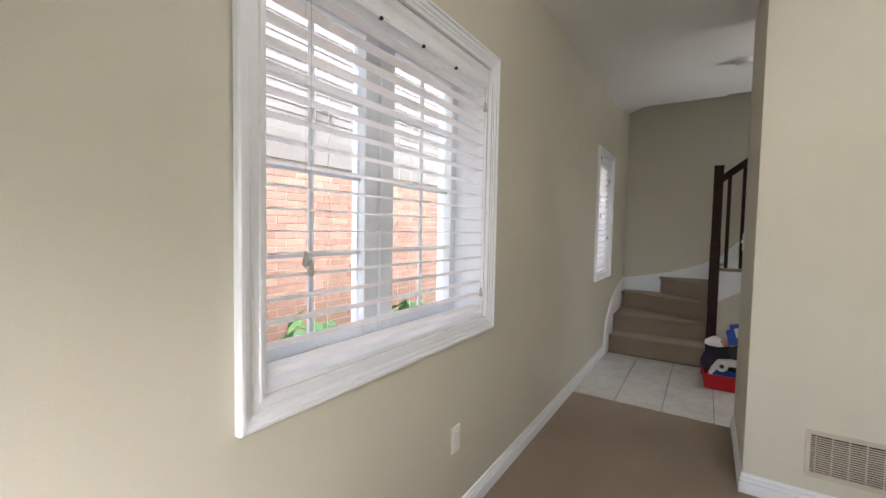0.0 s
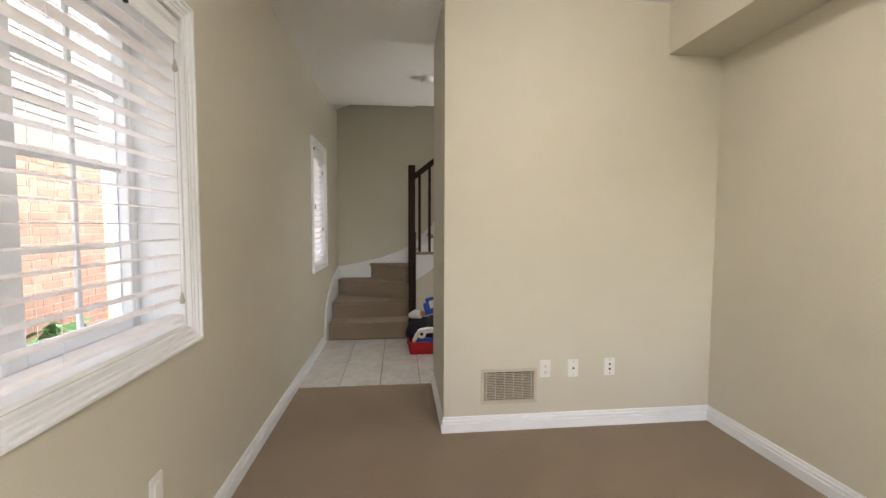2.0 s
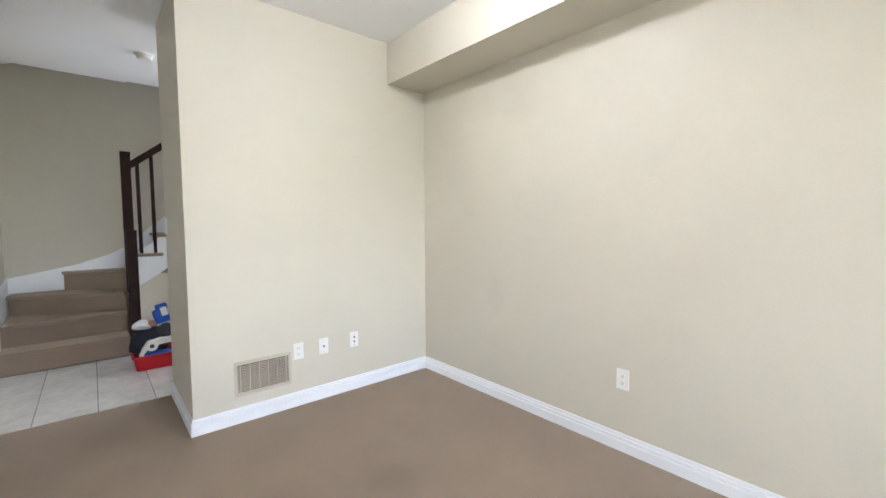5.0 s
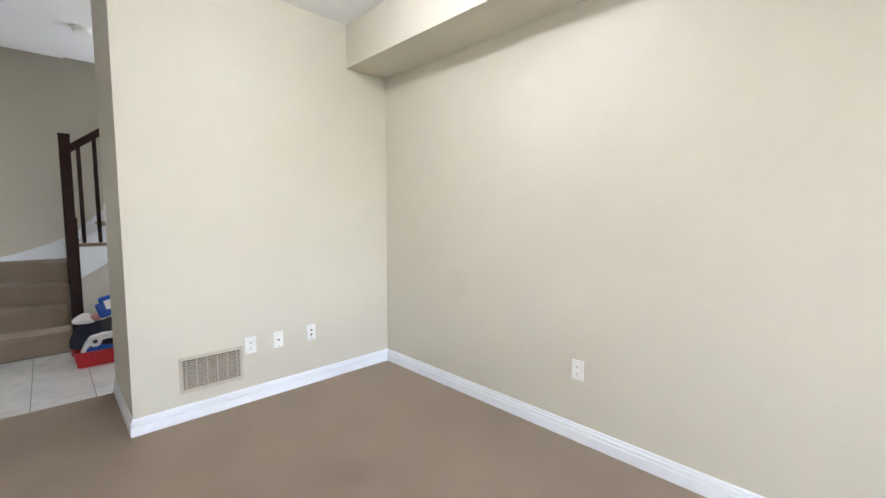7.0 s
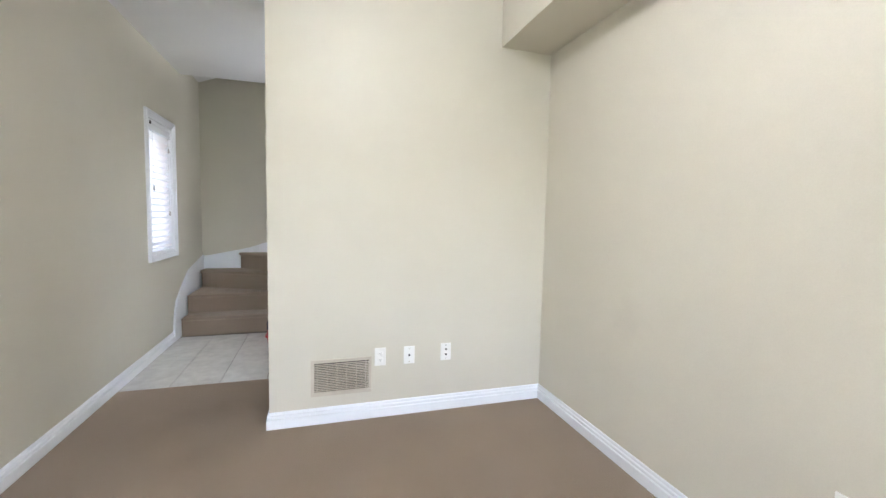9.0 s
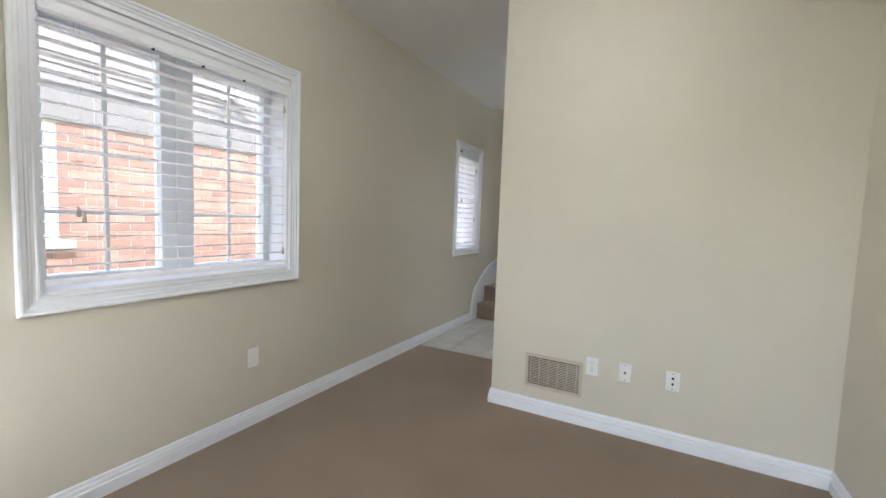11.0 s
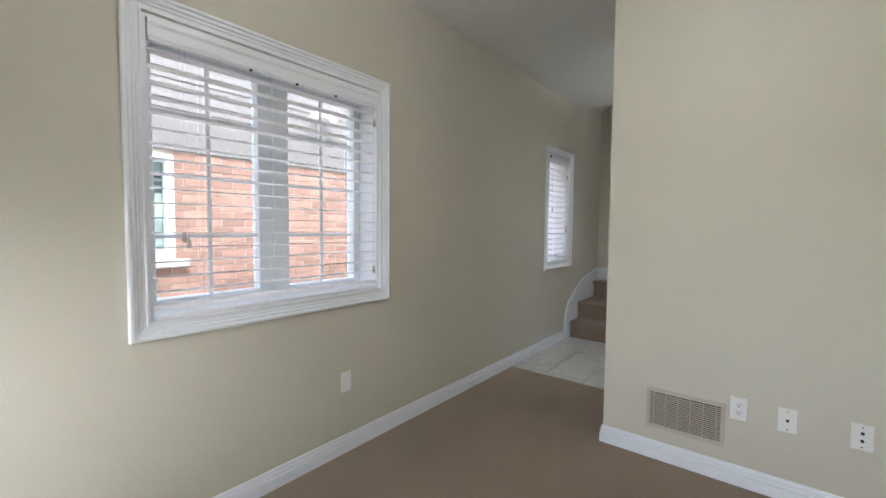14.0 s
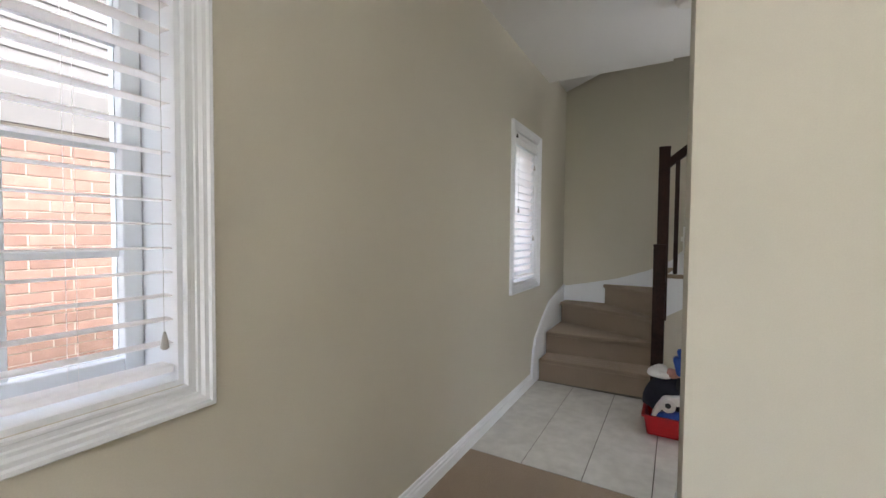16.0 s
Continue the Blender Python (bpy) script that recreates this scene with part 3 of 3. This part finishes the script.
def lump(cx, cy, cz, rx, ry, rz, seed, rough=0.18, detail=3, turn=0.0):
    """A crumpled soft body."""
    bm = bmesh.new()
    bmesh.ops.create_icosphere(bm, subdivisions=detail, radius=1.0)
    for v in bm.verts:
        n = noise.noise(v.co * 1.6 + Vector((seed, seed * 2, 0))) + 0.5 * noise.noise(v.co * 4 + Vector((0, seed, seed)))
        v.co *= 1 + rough * n
        v.co.z = max(v.co.z, -0.75)
    bmesh.ops.scale(bm, vec=(rx, ry, rz), verts=bm.verts)
    bmesh.ops.rotate(bm, verts=bm.verts, cent=(0, 0, 0), matrix=Matrix.Rotation(turn, 3, "Y"))
    bmesh.ops.translate(bm, vec=(cx, cy, cz), verts=bm.verts)
    return bm


caddy = tagged(link("plastic_tub", tub(0.915, 1.25, 1.565, 1.86, 0.135, 0.02, 0.006), RED), "red plastic tub of cleaning supplies on tiles", "tub")
tagged(link("bag", lump(1.05, 1.76, 0.215, 0.15, 0.09, 0.14, 3.1, 0.22), NAVY, smooth=True), "crumpled navy nylon bag lying in the tub", "bag")
tagged(link("cloth", lump(1.18, 1.74, 0.26, 0.10, 0.08, 0.11, 7.7, 0.25), GREYC, smooth=True), "folded dark grey cloth lying in the tub", "cloth")
tagged(link("folded_towel", lump(1.09, 1.635, 0.105, 0.13, 0.05, 0.055, 5.2, 0.16), BLUE, smooth=True), "bright blue cloth in the red tub", "cloth")
tagged(link("paper_bag", lump(1.005, 1.74, 0.378, 0.075, 0.05, 0.045, 9.4, 0.3), WHITEP, smooth=True), "crumpled white plastic bag on the pile", "bag")
tagged(link("printed_packet", lump(1.075, 1.72, 0.385, 0.04, 0.03, 0.035, 2.4, 0.25), PINK, smooth=True), "small printed packet on the pile", "packet")
roll = empty("paper_roll", (1.06, 1.62, 0.2), "white paper roll trailing a loose sheet", "paper roll")
bm = bmesh.new()
for r0, r1 in ((0.045, 0.018),):
    n = 24
    ringv = []
    for rr, y in ((r0, 1.60), (r0, 1.70), (r1, 1.70), (r1, 1.60)):
        ringv.append([bm.verts.new((1.055 + rr * math.cos(2 * math.pi * k / n), y, 0.205 + rr * math.sin(2 * math.pi * k / n))) for k in range(n)])
    for i in range(4):
        a, b = ringv[i], ringv[(i + 1) % 4]
        for k in range(n):
            bm.faces.new((a[k], a[(k + 1) % n], b[(k + 1) % n], b[k]))
part("roll", bm, WHITEP, roll)
# Solid dark plug, its colour gives the shade inside the roll
part("core", tube([(1.055, 1.603, 0.205), (1.055, 1.69, 0.205)], 0.0175, 20), GREYC, roll, "dark plug coloured as the shaded hollow of the roll")
part("loose_sheet", prism([(1.05, 0.248), (1.13, 0.262), (1.24, 0.268), (1.24, 0.22), (1.13, 0.212), (1.06, 0.20)], 1.61, 1.69, "y"), WHITEP, roll)
part("loose_sheet", prism([(1.015, 0.225), (0.985, 0.18), (0.962, 0.125), (0.985, 0.118), (1.00, 0.15), (1.03, 0.185)], 1.60, 1.68, "y"), WHITEP, roll)
bottle = empty("spray_bottle", (1.14, 1.72, 0.40), "blue plastic detergent bottle with white label", "bottle")
bm = box(1.085, 1.205, 1.68, 1.76, 0.385, 0.515, 0.02)
bmesh.ops.rotate(bm, verts=bm.verts, cent=(1.14, 1.72, 0.45), matrix=Matrix.Rotation(radians(-14), 3, "Y"))
body = part("body", bm, BLUE, bottle, "", True)
bm = box(1.12, 1.215, 1.69, 1.75, 0.50, 0.56, 0.015)
bmesh.ops.rotate(bm, verts=bm.verts, cent=(1.14, 1.72, 0.45), matrix=Matrix.Rotation(radians(-14), 3, "Y"))
part("neck", bm, BLUE, bottle, "", True)
bm = box(1.15, 1.20, 1.676, 1.6785, 0.45, 0.53)
bmesh.ops.rotate(bm, verts=bm.verts, cent=(1.14, 1.72, 0.45), matrix=Matrix.Rotation(radians(-14), 3, "Y"))
part("label", bm, WHITEP, bottle, "white printed label")

# ---- outdoors ----
ground = structure(link("ground", box(-600, 600, -600, 600, -0.75, -0.45), GRASS), "grassy ground between the houses", "ground")
# Added pale strip, out of view, reflects skylight onto the slats
structure(link("pavement", box(-2.4, -0.30, -12, 14, -0.452, -0.42, 0.004), CONC), "unseen pale strip added to bounce light up to the blinds", "path")
NX = -3.2
NEND = 3.55
house = empty("neighbour_house", (NX - 2, 1, -0.45), "neighbouring house of red brick and pale siding", "house")
part("wall", slab_with_holes("x", NX - 0.30, NX - 0.006, -9, NEND, -0.5, 2.10, [(-2.05, -0.9, 0.93, 2.04), (1.46, 1.98, 0.93, 2.04)]), MORTAR, house, "mortar of the brick wall")
part("fascia_band", box(NX - 0.3, NX + 0.02, -9, NEND, 2.10, 2.44, 0.006), SIDING, house, "plain pale siding band")
part("upper_wall", box(NX - 0.3, NX - 0.02, -9, NEND, 2.44, 4.75), SIDING, house)
part("roof", prism([(NX + 0.2, 4.75), (NX + 0.2, 4.85), (NX - 4, 6.6), (NX - 8, 4.75)], -9.4, NEND + 0.3, "y"), ROOF, house, "grey shingled roof")
part("rear_body", box(NX - 7.6, NX - 0.31, -9, NEND, -0.5, 4.75), MORTAR, house)
for y0, y1 in ((-2.05, -0.9), (1.46, 1.98)):
    w = part("window", frame_sweep(y0, y1, 0.93, 2.04, [(0, -0.10), (0, 0.012), (0.06, 0.012), (0.06, -0.02), (0.075, -0.02), (0.075, -0.10)], NX), VINYL, house, "white framed neighbour window")
    part("pane", box(NX - 0.085, NX - 0.08, y0 + 0.07, y1 - 0.07, 1.0, 1.97), GLASS, w)
    part("curtain", box(NX - 0.13, NX - 0.115, y0 + 0.05, y1 - 0.05, 0.96, 2.0), BLINDIN, w, "pale green closed blind")
    part("muntin", box(NX - 0.079, NX - 0.06, (y0 + y1) / 2 - 0.012, (y0 + y1) / 2 + 0.012, 1.0, 1.97), VINYL, w)
    # Solid strips over the blind, the room's dimness put into their colour
    for z in (1.66, 1.74, 1.82):
        part("dark_slat", box(NX - 0.114, NX - 0.108, y0 + 0.08, y1 - 0.08, z - 0.022, z + 0.022), DUSK, w, "dark strip coloured as a dim gap in the blind")
    part("sill", box(NX - 0.08, NX + 0.06, y0 - 0.06, y1 + 0.12, 0.84, 0.925, 0.008), SILL, w, "pale stone window sill")
light_ob = empty("flood_light", (NX, 0.92, 2.85), "white twin-head outdoor flood light", "lamp")
part("base", box(NX + 0.005, NX + 0.045, 0.87, 0.97, 2.80, 2.90, 0.01), PLATE, light_ob)
for dy in (-0.11, 0.11):
    part("head", tube([(NX + 0.04, 0.92 + dy * 0.3, 2.84), (NX + 0.08, 0.92 + dy * 0.8, 2.85), (NX + 0.12, 0.92 + dy * 1.3, 2.80), (NX + 0.15, 0.92 + dy * 1.7, 2.77)], [0.012, 0.025, 0.05, 0.055], 14), PLATE, light_ob)
lap = part("siding_board", prism([(NX - 0.02, 2.44), (NX + 0.010, 2.44), (NX + 0.010, 2.448), (NX + 0.001, 2.545), (NX - 0.02, 2.545)], -9, NEND, "y"), SIDING, house)
for i in range(1, 22):
    c = lap.copy()
    scene.collection.objects.link(c)
    c.location.z = lap.location.z + 0.105 * i


def plant(x, y, z, size, seed, label):
    rnd = random.Random(seed)
    p = empty("leafy_plant", (x, y, z), label, "plant", "plants by the brick wall")
    part("stem", tube([(x, y, z), (x + 0.01, y, z + size * 0.5), (x, y + 0.01, z + size * 0.8)], [0.012, 0.009, 0.005], 6), LEAF, p)
    bm = bmesh.new()
    for _ in range(46):
        a, el, r = rnd.uniform(0, 6.28), rnd.uniform(0.1, 1.3), size * rnd.uniform(0.25, 0.62)
        c = Vector((r * math.cos(a) * math.cos(el), r * math.sin(a) * math.cos(el), size * 0.42 + r * math.sin(el) * 0.9))
        L, W = size * rnd.uniform(0.12, 0.2), size * rnd.uniform(0.06, 0.1)
        m = Matrix.Translation((x, y, z)) @ Matrix.Translation(c) @ Euler((rnd.uniform(-0.6, 0.6), rnd.uniform(-0.6, 0.9), a)).to_matrix().to_4x4()
        v = [bm.verts.new(m @ Vector(q)) for q in ((-L, 0, 0), (-0.3 * L, W, 0.02 * size), (0.5 * L, W * 0.8, 0), (L, 0, -0.04 * size), (0.5 * L, -W * 0.8, 0), (-0.3 * L, -W, 0.02 * size))]
        bm.faces.new(v[:4])
        bm.faces.new((v[0], v[3], v[4], v[5]))
    part("leaves", bm, LEAF, p, "broad green leaves")
    return p


for k, (y, s) in enumerate(((-0.35, 0.62), (0.40, 0.84), (1.25, 0.62), (2.1, 0.84))):
    plant(NX + 0.45, y, -0.45, s, 11 + k, "broad-leaved green plant by the brick wall")

# ---- floor tiles ----
hall_floor = structure(link("floor_tiles_hall", box(0.0, 4.46, 0.822, BACK, -0.012, -0.006), GROUT), "pale marbled hall floor tiles with dark joints", "floor")
x = 0.0
while x < 4.4:
    part("tile", box(x + 0.002, min(x + 0.3315, 4.46), 0.824, 2.19 if x < 0.9 else 2.40, -0.007, 0.0, 0.0015), TILE, hall_floor)
    x += 0.3335
kitchen_floor = structure(link("floor_tiles_kitchen", box(0.0, 1.02, -7.0, -2.062, -0.012, -0.006), GROUT), "pale marbled square kitchen floor tiles", "floor")
first = part("tile", box(0.010, 0.341, -2.394, -2.066, -0.007, 0.0, 0.0015), TILE, kitchen_floor)
for i in range(3):
    for j in range(14):
        if i or j:
            c = first.copy()
            scene.collection.objects.link(c)
            c.location = first.location + Vector((0.3355 * i, -0.3335 * j, 0))

# ---- neighbour's bricks ----
rest = bmesh.new()
proto = None
NW = ((-2.05, -0.9), (1.46, 1.98))
row = 0
z = -0.42
while z + 0.079 < 2.1:
    y = -4.0 + (0.133 if row % 2 else 0.0)
    while y < NEND - 0.02:
        lo, hi = y, min(y + 0.255, NEND)
        for a, b in NW:
            if z < 2.04 and z + 0.079 > 0.93 and lo < b and hi > a:
                if lo < a:
                    hi = a - 0.004
                else:
                    lo = b + 0.004
        whole = hi - lo > 0.254
        if whole and (z > 0.45 and -1.1 < y < 3.2 or (z > 1.2 and -2.4 < y < -1)):
            if proto is None:
                proto = part("brick", box(NX - 0.02, NX, y, y + 0.255, z, z + 0.079, 0.003), BRICK, house)
                py, pz, base_loc = y, z, proto.location.copy()
            else:
                c = proto.copy()
                scene.collection.objects.link(c)
                c.location = base_loc + Vector((random.uniform(-0.002, 0.003), y - py, z - pz))
        elif hi - lo > 0.02:
            add_box(rest, NX - 0.02, NX + random.uniform(-0.002, 0.002), lo, hi, z, z + 0.079)
        y += 0.267
    z += 0.0895
    row += 1
tagged(part("brickwork", rest, BRICK, house), kind="stuff")
